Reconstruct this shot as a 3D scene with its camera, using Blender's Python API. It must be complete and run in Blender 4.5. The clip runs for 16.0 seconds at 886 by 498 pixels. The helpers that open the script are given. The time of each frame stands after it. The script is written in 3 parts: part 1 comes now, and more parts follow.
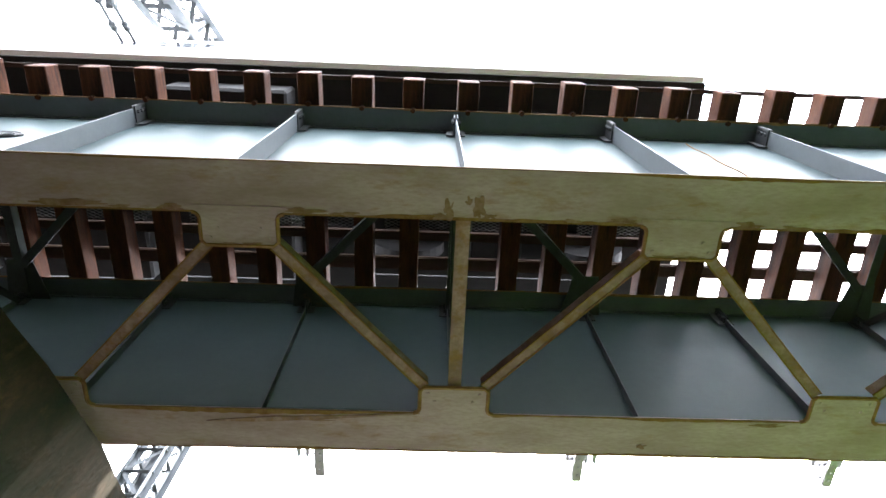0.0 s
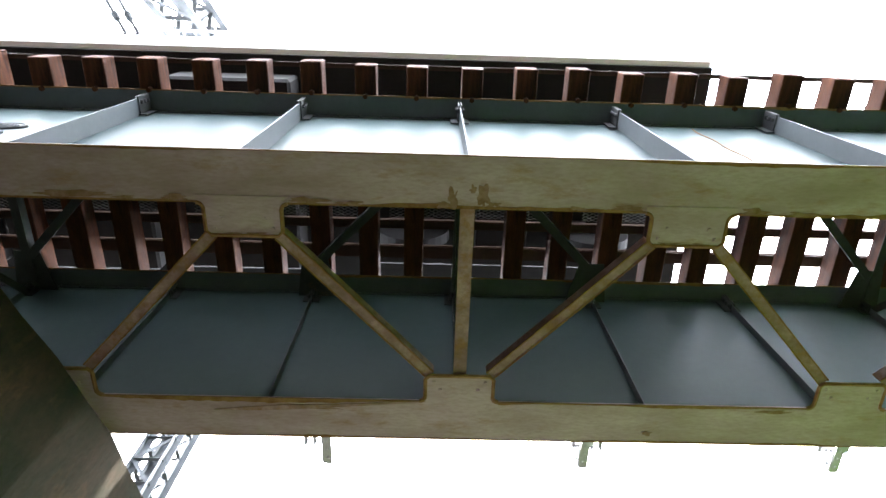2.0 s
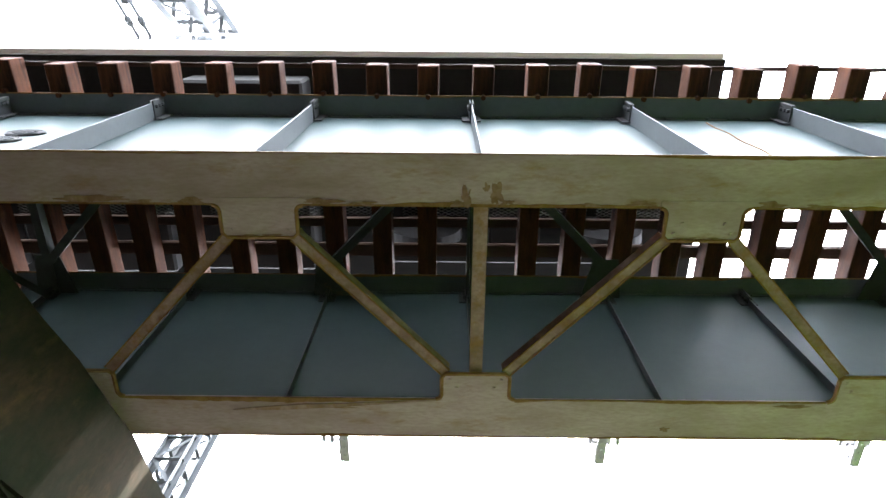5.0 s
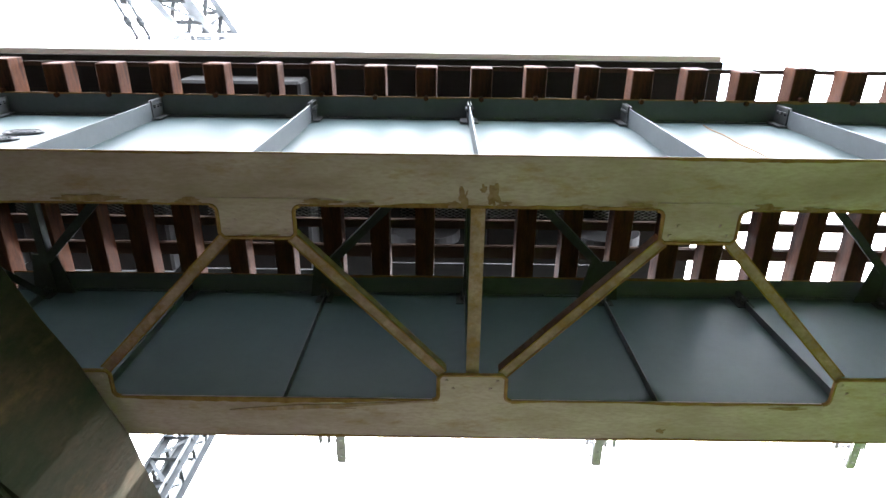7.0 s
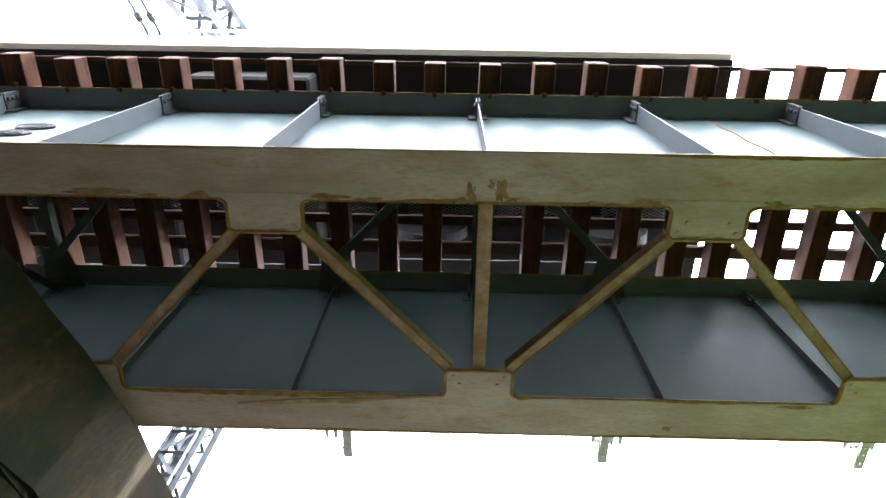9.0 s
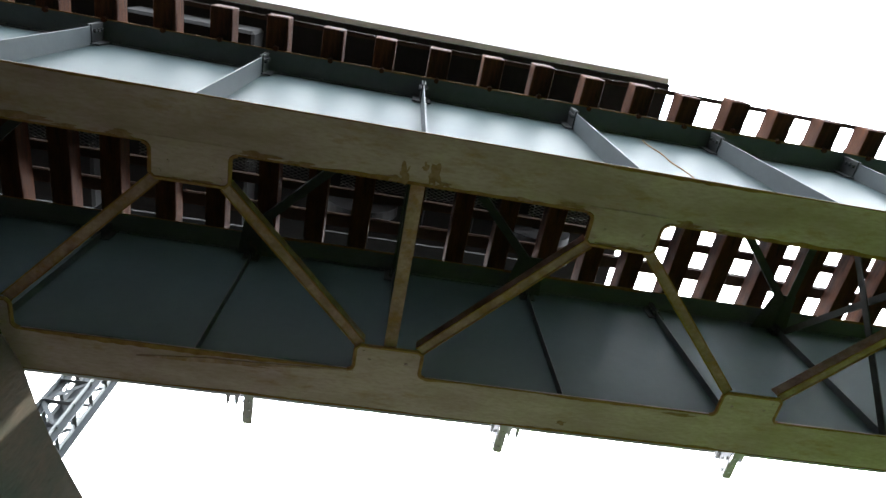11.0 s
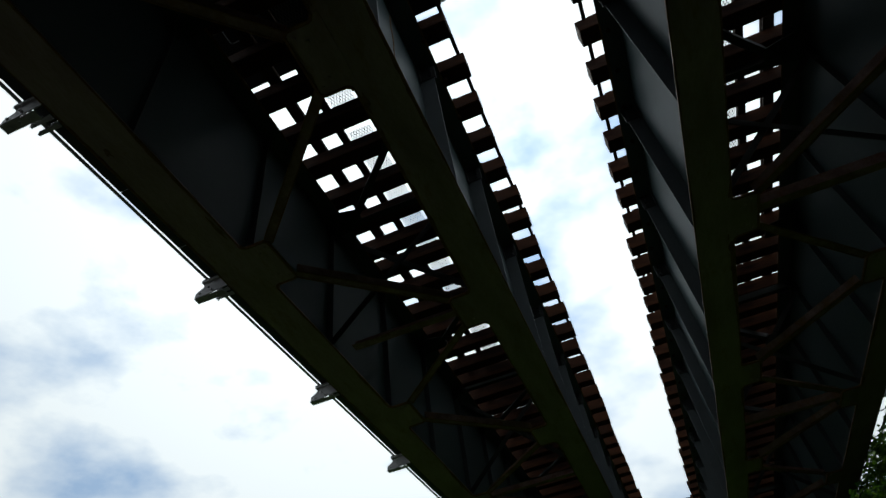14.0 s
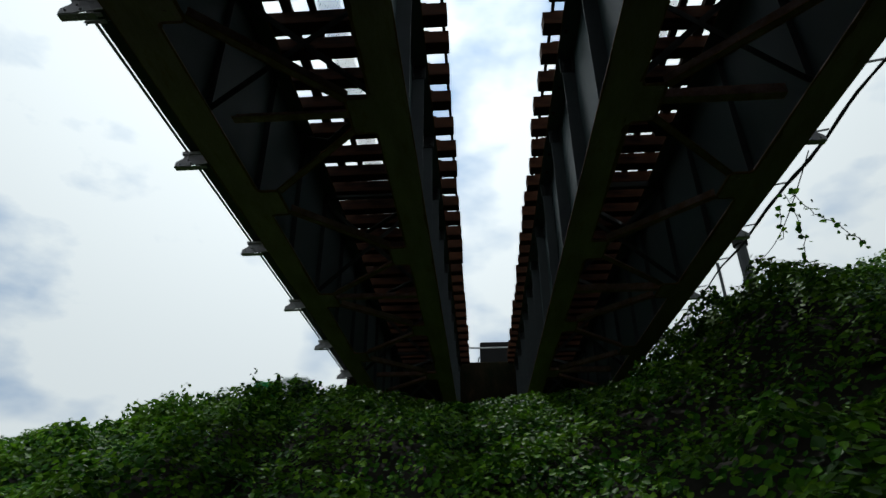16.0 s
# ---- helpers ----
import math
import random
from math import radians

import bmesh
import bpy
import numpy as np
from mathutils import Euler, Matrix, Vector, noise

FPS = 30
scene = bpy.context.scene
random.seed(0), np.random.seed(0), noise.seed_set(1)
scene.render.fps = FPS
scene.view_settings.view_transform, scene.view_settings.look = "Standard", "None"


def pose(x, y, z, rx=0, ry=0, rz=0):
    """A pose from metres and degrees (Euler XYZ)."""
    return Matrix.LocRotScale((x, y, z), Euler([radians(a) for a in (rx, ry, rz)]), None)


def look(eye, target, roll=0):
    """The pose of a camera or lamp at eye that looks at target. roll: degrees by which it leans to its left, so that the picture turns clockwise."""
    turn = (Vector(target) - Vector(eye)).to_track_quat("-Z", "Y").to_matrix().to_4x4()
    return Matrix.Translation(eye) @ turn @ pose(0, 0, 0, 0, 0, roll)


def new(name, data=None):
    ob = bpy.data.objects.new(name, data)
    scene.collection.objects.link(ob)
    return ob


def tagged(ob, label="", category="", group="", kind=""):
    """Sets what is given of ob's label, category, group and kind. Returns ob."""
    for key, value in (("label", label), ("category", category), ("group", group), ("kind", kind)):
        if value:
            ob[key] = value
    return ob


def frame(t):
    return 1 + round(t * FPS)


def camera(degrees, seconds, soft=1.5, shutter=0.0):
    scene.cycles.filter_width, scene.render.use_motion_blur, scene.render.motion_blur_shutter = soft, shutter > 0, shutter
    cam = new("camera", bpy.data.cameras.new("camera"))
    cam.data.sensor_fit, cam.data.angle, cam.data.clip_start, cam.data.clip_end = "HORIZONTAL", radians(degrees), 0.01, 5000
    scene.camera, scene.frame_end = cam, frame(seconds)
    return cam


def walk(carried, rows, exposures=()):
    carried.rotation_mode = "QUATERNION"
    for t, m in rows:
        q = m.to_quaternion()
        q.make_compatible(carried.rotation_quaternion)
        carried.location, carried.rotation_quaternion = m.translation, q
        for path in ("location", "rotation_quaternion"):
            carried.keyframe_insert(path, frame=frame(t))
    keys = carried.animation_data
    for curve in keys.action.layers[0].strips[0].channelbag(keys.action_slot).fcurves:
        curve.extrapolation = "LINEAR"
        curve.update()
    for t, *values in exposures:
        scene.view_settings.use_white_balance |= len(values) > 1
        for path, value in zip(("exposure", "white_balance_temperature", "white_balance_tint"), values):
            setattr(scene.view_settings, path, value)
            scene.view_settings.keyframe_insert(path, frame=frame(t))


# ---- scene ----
cam = camera(72.5, 16.0)
# seconds, place, turn in degrees
PATH = [
    (0.0, -0.028, 0.011, 1.711, 158.55, 0.78, -2.26),
    (0.5, -0.023, 0.001, 1.708, 158.59, 0.76, -2.32),
    (1.0, -0.026, 0.008, 1.717, 158.59, 0.80, -2.52),
    (1.5, -0.025, 0.004, 1.685, 158.36, 0.44, -2.17),
    (2.0, -0.017, 0.010, 1.719, 157.42, 0.40, -1.68),
    (2.5, -0.014, 0.014, 1.731, 157.38, 0.29, -0.97),
    (3.0, -0.017, 0.000, 1.721, 157.61, -0.39, -0.10),
    (3.5, -0.024, -0.002, 1.711, 157.29, -0.68, 0.00),
    (4.0, -0.026, -0.003, 1.718, 157.12, -0.50, -0.06),
    (6.5, -0.027, -0.003, 1.706, 157.26, -0.37, -0.78),
    (7.0, -0.019, -0.003, 1.706, 157.29, -0.31, -0.66),
    (7.5, -0.014, -0.012, 1.703, 157.26, -0.55, -0.67),
    (8.0, -0.018, -0.008, 1.720, 157.10, -0.84, -0.83),
    (8.5, -0.020, -0.001, 1.710, 157.05, -1.12, -0.68),
    (11.0, -0.003, 0.027, 1.642, 155.63, 2.21, -10.34),
    (11.5, 0.004, 0.110, 1.667, 154.17, 4.33, -18.56),
    (12.0, 0.003, 0.127, 1.648, 151.93, 7.76, -28.52),
    (12.5, -0.040, 0.217, 1.682, 146.18, 11.43, -40.66),
    (13.0, -0.031, 0.239, 1.646, 141.53, 11.27, -50.39),
    (13.5, -0.054, 0.275, 1.623, 137.84, 9.34, -59.63),
    (14.0, 0.046, 0.329, 1.676, 135.50, 6.79, -68.33),
    (14.5, 0.040, 0.236, 1.610, 131.31, 2.90, -76.24),
    (15.0, 0.056, 0.360, 1.626, 127.27, 1.28, -81.14),
    (15.5, 0.127, 0.368, 1.617, 121.40, 0.33, -84.05),
    (16.0, 0.143, 0.355, 1.602, 118.06, 0.34, -86.54),
]
EXPOSURES = [(0.0, 4.0, 6120, 12), (8.7, 4.0, 6120, 12), (10.8, 3.1, 6150, 8), (11.5, 2.5, 6300, 8), (12.5, 1.3, 6200, 5), (13.5, -0.5, 6100, 3), (14.5, -1.6, 6000, 2), (16.0, -1.45, 6000, 2)]
walk(cam, [(r[0], pose(*r[1:])) for r in PATH], EXPOSURES)

# ---- sky and sun ----
SUN_AZ, SUN_EL = 11.0, 61.4
SUN_DIR = Vector((math.cos(radians(SUN_AZ)) * math.cos(radians(SUN_EL)), math.sin(radians(SUN_AZ)) * math.cos(radians(SUN_EL)), math.sin(radians(SUN_EL))))


def make_world():
    w = bpy.data.worlds.new("sky")
    scene.world = w
    w.use_nodes = True
    n, l = w.node_tree.nodes, w.node_tree.links
    n.clear()
    sky = n.new("ShaderNodeTexSky")
    sky.sky_type = "NISHITA"
    sky.sun_disc = False
    sky.sun_elevation, sky.sun_rotation = radians(SUN_EL), radians(90 - SUN_AZ)
    co = n.new("ShaderNodeTexCoord")
    stretch = n.new("ShaderNodeMapping")
    stretch.inputs["Scale"].default_value = (1.0, 1.0, 1.9)
    stretch.inputs["Location"].default_value = (0.35, 0.1, 0.0)
    l.new(co.outputs["Generated"], stretch.inputs["Vector"])
    big = n.new("ShaderNodeTexNoise")
    big.inputs["Scale"].default_value, big.inputs["Detail"].default_value, big.inputs["Roughness"].default_value = 2.6, 8.0, 0.55
    l.new(stretch.outputs["Vector"], big.inputs["Vector"])
    cover = n.new("ShaderNodeValToRGB")
    cover.color_ramp.elements[0].position, cover.color_ramp.elements[1].position = 0.22, 0.33
    l.new(big.outputs["Fac"], cover.inputs["Fac"])
    fine = n.new("ShaderNodeTexNoise")
    fine.inputs["Scale"].default_value, fine.inputs["Detail"].default_value = 4.5, 9.0
    l.new(stretch.outputs["Vector"], fine.inputs["Vector"])
    tone = n.new("ShaderNodeValToRGB")
    e = tone.color_ramp.elements
    e[0].position, e[0].color = 0.30, (0.40, 0.52, 0.72, 1)
    e[1].position, e[1].color = 0.50, (1.0, 1.0, 1.0, 1)
    l.new(fine.outputs["Fac"], tone.inputs["Fac"])
    gain = n.new("ShaderNodeVectorMath")
    gain.operation = "SCALE"
    l.new(tone.outputs["Color"], gain.inputs[0])
    # bright cloud round the veiled sun
    dot = n.new("ShaderNodeVectorMath")
    dot.operation = "DOT_PRODUCT"
    dot.inputs[1].default_value = SUN_DIR
    l.new(co.outputs["Generated"], dot.inputs[0])
    near = n.new("ShaderNodeMapRange")
    for k, v in zip(("From Min", "From Max", "To Min", "To Max"), (0.55, 1.0, 0.0, 1.0)):
        near.inputs[k].default_value = v
    l.new(dot.outputs["Value"], near.inputs["Value"])
    curve = n.new("ShaderNodeMath")
    curve.operation = "POWER"
    curve.inputs[1].default_value = 2.0
    l.new(near.outputs["Result"], curve.inputs[0])
    lift = n.new("ShaderNodeMath")
    lift.operation = "MULTIPLY_ADD"
    lift.inputs[1].default_value, lift.inputs[2].default_value = 16.0, 19.5
    l.new(curve.outputs[0], lift.inputs[0])
    l.new(lift.outputs[0], gain.inputs["Scale"])
    mix = n.new("ShaderNodeMix")
    mix.data_type = "RGBA"
    l.new(cover.outputs["Color"], mix.inputs[0])
    l.new(sky.outputs["Color"], mix.inputs[6])
    l.new(gain.outputs["Vector"], mix.inputs[7])
    bg = n.new("ShaderNodeBackground")
    bg.inputs["Strength"].default_value = 0.10
    l.new(mix.outputs[2], bg.inputs["Color"])
    out = n.new("ShaderNodeOutputWorld")
    l.new(bg.outputs[0], out.inputs["Surface"])


make_world()
sun = new("sun", bpy.data.lights.new("sun", "SUN"))
sun.data.energy, sun.data.angle, sun.data.color = 4.0, radians(0.6), (1.0, 0.95, 0.88)
sun.matrix_world = look(SUN_DIR * 60, (0, 0, 0))


# ---- materials ----
def material(name, base, rough=0.6, metal=0.0, dark=None, fine=30.0, coarse=2.0, amount=0.5, bump=0.15, rust=0.0, rust_at=0.55, rust_scale=3.0, stretch=(1, 1, 1), random=0.0, tint=None, spec=0.12):
    """A surface with grain and stains at two scales, and rust patches where wanted."""
    m = bpy.data.materials.new(name)
    m.use_nodes = True
    n, l = m.node_tree.nodes, m.node_tree.links
    bs = n["Principled BSDF"]
    bs.inputs["Roughness"].default_value, bs.inputs["Metallic"].default_value = rough, metal
    bs.inputs["Specular IOR Level"].default_value = spec
    co = n.new("ShaderNodeTexCoord")
    mp = n.new("ShaderNodeMapping")
    mp.inputs["Scale"].default_value = stretch
    l.new(co.outputs["Object"], mp.inputs["Vector"])

    def noise_node(scale, detail=6.0, rough_=0.6):
        t = n.new("ShaderNodeTexNoise")
        t.inputs["Scale"].default_value, t.inputs["Detail"].default_value, t.inputs["Roughness"].default_value = scale, detail, rough_
        l.new(mp.outputs["Vector"], t.inputs["Vector"])
        return t

    def blend(fac, a, b):
        x = n.new("ShaderNodeMix")
        x.data_type = "RGBA"
        for sock, v in ((x.inputs[0], fac), (x.inputs[6], a), (x.inputs[7], b)):
            if isinstance(v, (tuple, float, int)):
                sock.default_value = (*v, 1) if isinstance(v, tuple) else v
            else:
                l.new(v, sock)
        return x.outputs[2]

    def ramp(src, a, b, top=1.0):
        r = n.new("ShaderNodeMapRange")
        for k, v in zip(("From Min", "From Max", "To Min", "To Max"), (a, b, 0.0, top)):
            r.inputs[k].default_value = v
        l.new(src, r.inputs["Value"])
        return r.outputs["Result"]

    dark = dark or tuple(c * 0.55 for c in base)
    big, small = noise_node(coarse), noise_node(fine)
    colour = blend(ramp(big.outputs["Fac"], 0.35, 0.7, amount), base, dark)
    colour = blend(ramp(small.outputs["Fac"], 0.4, 0.75, amount * 0.6), colour, dark)
    if random:
        info = n.new("ShaderNodeObjectInfo")
        colour = blend(ramp(info.outputs["Random"], 0.0, 1.0, random), colour, tint or dark)
    if rust:
        spots = noise_node(rust_scale, 10.0, 0.7)
        tone = noise_node(rust_scale * 6)
        brown = blend(tone.outputs["Fac"], (0.10, 0.045, 0.018), (0.30, 0.16, 0.06))
        mask = ramp(spots.outputs["Fac"], rust_at, rust_at + 0.13, rust)
        colour = blend(mask, colour, brown)
    l.new(colour, bs.inputs["Base Color"])
    if bump:
        b = n.new("ShaderNodeBump")
        b.inputs["Strength"].default_value, b.inputs["Distance"].default_value = bump, 0.01
        l.new(small.outputs["Fac"], b.inputs["Height"])
        l.new(b.outputs["Normal"], bs.inputs["Normal"])
    return m


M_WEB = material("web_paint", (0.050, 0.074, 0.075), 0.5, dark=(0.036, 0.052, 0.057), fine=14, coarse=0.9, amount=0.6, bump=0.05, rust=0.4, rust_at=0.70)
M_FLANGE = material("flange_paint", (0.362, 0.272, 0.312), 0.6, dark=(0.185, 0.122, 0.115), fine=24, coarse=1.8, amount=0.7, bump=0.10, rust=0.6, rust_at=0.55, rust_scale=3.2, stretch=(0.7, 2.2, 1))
M_RUST = material("rust", (0.105, 0.050, 0.018), 0.85, dark=(0.23, 0.135, 0.06), fine=40, coarse=9, amount=0.8, bump=0.4)
M_BRACE = material("brace_paint", (0.30, 0.20, 0.20), 0.75, dark=(0.115, 0.066, 0.04), fine=35, coarse=5, amount=0.8, bump=0.25, rust=0.7, rust_at=0.5, rust_scale=8)
# brace paint darkened to stand for the shade high between the girders, with rust
M_BRACE_SHADED = material("brace_paint_shaded", (0.040, 0.046, 0.044), 0.6, dark=(0.022, 0.022, 0.020), fine=30, coarse=4, amount=0.7, bump=0.1, rust=0.4, rust_at=0.62)
M_MESH = material("mesh_steel", (0.09, 0.085, 0.08), 0.7, fine=30, coarse=5, bump=0.05)
M_STIFF = material("stiffener_paint", (0.078, 0.088, 0.094), 0.5, dark=(0.052, 0.060, 0.064), fine=25, coarse=3, amount=0.5, bump=0.06, rust=0.4, rust_at=0.66)
M_TIE = material("sleeper_wood", (0.078, 0.027, 0.010), 0.9, dark=(0.007, 0.004, 0.0035), fine=28, coarse=3, amount=0.9, bump=0.5, stretch=(5, 0.7, 5), random=0.45)
M_RAIL = material("rail_steel", (0.045, 0.028, 0.020), 0.8, metal=0.0, fine=40, coarse=4, bump=0.2)
M_GALV = material("galvanised_steel", (0.32, 0.31, 0.32), 0.6, metal=0.0, fine=30, coarse=5, amount=0.4, bump=0.05)
M_MAST = material("mast_steel", (0.075, 0.082, 0.088), 0.6, metal=0.1, fine=30, coarse=5, amount=0.5, bump=0.05)
M_UNDER = material("underfloor_grey", (0.014, 0.014, 0.014), 0.85, fine=20, coarse=3, bump=0.2)
M_PIPE = material("pale_pipe", (0.5, 0.5, 0.5), 0.5, fine=20, coarse=3, amount=0.2, bump=0.0)
M_DARKSTEEL = material("dark_steel", (0.045, 0.048, 0.05), 0.6, metal=0.2, fine=25, coarse=4, bump=0.1)
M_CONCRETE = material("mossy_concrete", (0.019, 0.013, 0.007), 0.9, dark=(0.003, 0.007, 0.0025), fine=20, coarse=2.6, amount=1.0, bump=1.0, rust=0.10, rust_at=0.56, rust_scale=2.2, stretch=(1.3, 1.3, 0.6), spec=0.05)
M_SOIL = material("soil", (0.034, 0.029, 0.023), 0.95, dark=(0.010, 0.011, 0.008), fine=9, coarse=0.7, amount=0.8, bump=0.6)


# ---- building helpers ----
def finish(bm, name, mat):
    me = bpy.data.meshes.new(name)
    bm.normal_update()
    bm.to_mesh(me)
    bm.free()
    me.materials.append(mat)
    return me


def part(name, bm, mat, parent, label=""):
    ob = new(name, finish(bm, name, mat))
    ob.parent = parent
    return tagged(ob, label)


def thing(name, label, category, group="", kind="", at=(0, 0, 0)):
    ob = new(name)
    ob.location = at
    ob.empty_display_size = 0.2
    return tagged(ob, label, category, group, kind)


def solo(name, bm, mat, label, category="", group="", kind=""):
    return tagged(new(name, finish(bm, name, mat)), label, category, group, kind)


def box(bm, x0, x1, y0, y1, z0, z1, bevel=0.0):
    c = Matrix.Translation(((x0 + x1) / 2, (y0 + y1) / 2, (z0 + z1) / 2)) @ Matrix.Diagonal((abs(x1 - x0), abs(y1 - y0), abs(z1 - z0), 1))
    vs = bmesh.ops.create_cube(bm, size=1, matrix=c)["verts"]
    if bevel:
        es = list({e for v in vs for e in v.link_edges})
        vs = [v for f in bmesh.ops.bevel(bm, geom=es, offset=bevel, segments=1, affect="EDGES")["faces"] for v in f.verts]
    return vs


def prism(bm, outline, z0, z1):
    """An upright prism over a plan outline."""
    lo = [bm.verts.new((x, y, z0)) for x, y in outline]
    hi = [bm.verts.new((x, y, z1)) for x, y in outline]
    k = len(lo)
    bm.faces.new(lo[::-1])
    bm.faces.new(hi)
    for i in range(k):
        bm.faces.new((lo[i], lo[(i + 1) % k], hi[(i + 1) % k], hi[i]))


def beam(bm, a, b, w, h, up=(0, 0, 1)):
    """A straight bar of width w and depth h from a to b."""
    a, b = Vector(a), Vector(b)
    d = (b - a).normalized()
    up = Vector(up)
    if abs(d.dot(up)) > 0.99:
        up = Vector((1, 0, 0))
    s = d.cross(up).normalized()
    u = s.cross(d)
    vs = [bm.verts.new(p + s * (i * w / 2) + u * (j * h / 2)) for p in (a, b) for i, j in ((-1, -1), (1, -1), (1, 1), (-1, 1))]
    for q in ((3, 2, 1, 0), (4, 5, 6, 7), (0, 1, 5, 4), (1, 2, 6, 5), (2, 3, 7, 6), (3, 0, 4, 7)):
        bm.faces.new([vs[i] for i in q])


def angle_bar(bm, a, b, w, t=0.012, up=(0, 0, 1), flip=1):
    """A steel angle: a flat leg and an upright leg."""
    a, b = Vector(a), Vector(b)
    d = (b - a).normalized()
    s = d.cross(Vector(up)).normalized()
    beam(bm, a, b, w, t, up)
    off = s * (flip * (w / 2 - t / 2)) + Vector(up) * (w / 2 + t / 2)
    beam(bm, a + off, b + off, t, w, up)


def tube(bm, pts, r, sides=6):
    """A round bar along points."""
    rings = []
    for i, p in enumerate(pts):
        p = Vector(p)
        d = (Vector(pts[min(i + 1, len(pts) - 1)]) - Vector(pts[max(i - 1, 0)])).normalized()
        s = d.cross(Vector((0, 0, 1)) if abs(d.z) < 0.9 else Vector((1, 0, 0))).normalized()
        u = s.cross(d)
        rings.append([bm.verts.new(p + (s * math.cos(2 * math.pi * k / sides) + u * math.sin(2 * math.pi * k / sides)) * r) for k in range(sides)])
    for a, b in zip(rings, rings[1:]):
        for k in range(sides):
            bm.faces.new((a[k], a[(k + 1) % sides], b[(k + 1) % sides], b[k]))
    bm.faces.new(rings[0][::-1])
    bm.faces.new(rings[-1])


def bolt(bm, p, axis, r=0.016, h=0.014):
    q = Vector(axis).to_track_quat("Z", "Y").to_matrix().to_4x4()
    bmesh.ops.create_cone(bm, cap_ends=True, segments=6, radius1=r, radius2=r * 0.85, depth=h, matrix=Matrix.Translation(Vector(p) + Vector(axis) * h / 2) @ q)


# ---- the plan, in metres ----
ZC = 1.6                      # eye height
HB = 3.85 + ZC                # underside of the bottom flanges
HT = 5.935 + ZC               # underside of the top flanges
TIE0, TIE1 = 5.96 + ZC, 6.175 + ZC
TW = 5.85 + ZC                # side walkway level
YI, YO = 1.095, 2.968         # webs of the near span
YC = (YI + YO) / 2
GAP = 0.030                   # middle of the gap between the spans
W = 0.352                     # bottom flange width
WT = 0.43                     # top flange width
P = 2.927                     # bracing panel
XG = -1.256                   # gusset of the inner girder
XS = XG + P / 2               # strut and stiffener
X0, X1 = -4.6, 19.5           # span ends
XW = -13.0                    # where the neighbouring spans are cut off, out of sight
YT = -2.12                    # middle of the second track


def girder(parent, y, inner, gusset_x, x0, x1):
    """A plate girder at y; inner: +1 where the bracing lies towards +y."""
    bm = bmesh.new()
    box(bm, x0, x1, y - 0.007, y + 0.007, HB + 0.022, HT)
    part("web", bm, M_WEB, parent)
    bm = bmesh.new()
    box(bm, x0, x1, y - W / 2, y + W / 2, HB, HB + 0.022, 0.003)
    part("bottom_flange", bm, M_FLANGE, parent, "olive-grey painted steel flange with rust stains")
    bm = bmesh.new()
    box(bm, x0, x1, y - WT / 2, y + WT / 2, HT, TIE0 - 0.012, 0.003)
    part("top_flange", bm, M_STIFF, parent)
    # flange angles along the web
    bm = bmesh.new()
    for s in (-1, 1):
        box(bm, x0, x1, y + s * 0.007, y + s * 0.017, HT - 0.032, HT - 0.001)
        for k in range(int((x1 - x0) / 0.20)):
            bolt(bm, (x0 + 0.06 + k * 0.20, y + s * 0.017, HT - 0.024), (0, s, 0), 0.013, 0.016)
    part("flange_angle", bm, M_STIFF, parent)
    # flaking rust along the edges of the bottom flange
    for s_, wide, e, zb in ((inner, 0.045, y + inner * W / 2, HB), (-inner, 0.022, y - inner * W / 2, HB), (1, 0.030, y + WT / 2, HT), (-1, 0.030, y - WT / 2, HT)):
        bm = bmesh.new()
        prev = None
        seed = y * 3.7 + s_ + zb
        x = x0
        while x < x1:
            w = wide * (0.25 + 1.5 * max(0.0, noise.noise(Vector((x * 1.1, seed, 0.3))) + 0.12)) * (0.7 + 0.6 * abs(noise.noise(Vector((x * 9.0, seed, 2.2)))))
            row = [bm.verts.new((x, e + s_ * 0.0025, zb + 0.004)), bm.verts.new((x, e + s_ * 0.0025, zb - 0.003)), bm.verts.new((x, e - s_ * w, zb - 0.0025)), bm.verts.new((x, e - s_ * (w + 0.002), zb + 0.001))]
            if prev:
                for i in range(3):
                    q = (prev[i], row[i], row[i + 1], prev[i + 1])
                    bm.faces.new(q if s_ > 0 else q[::-1])
            prev = row
            x += 0.03
        tagged(part("rust_edge", bm, M_RUST, parent, "flaking brown rust along the flange edge"), kind="stuff")
    # stiffeners with bolted heads, both faces
    k0 = math.ceil((x0 + 0.2 - XS) / (P / 2))
    k1 = math.floor((x1 - 0.2 - XS) / (P / 2))
    for k in range(k0, k1 + 1):
        x = XS + k * P / 2
        for s in (-1, 1):
            bm = bmesh.new()
            o0, o1 = y + s * 0.008, y + s * (0.165 if s != inner else 0.08)
            box(bm, x - 0.006, x + 0.006, min(o0, o1), max(o0, o1), HB + 0.023, HT - 0.20)
            st = part("stiffener", bm, M_STIFF, parent)
            bm = bmesh.new()
            for q in (-1, 1):
                box(bm, x + q * 0.007, x + q * 0.019, min(o0, o1) + (0.02 if s > 0 else -0.02), max(o0, o1) + (0.02 if s > 0 else -0.02), HT - 0.24, HT - 0.02, 0.002)
                for zz in (0.20, 0.14, 0.08):
                    bolt(bm, (x + q * 0.019, y + s * (0.13 if s != inner else 0.06), HT - zz), (q, 0, 0), 0.020, 0.022)
            box(bm, x - 0.085, x + 0.085, min(y + s * 0.020, y + s * 0.030), max(y + s * 0.020, y + s * 0.030), HT - 0.26, HT - 0.02)
            part("clip_plate", bm, M_DARKSTEEL, st, "dark bolted clip plates")
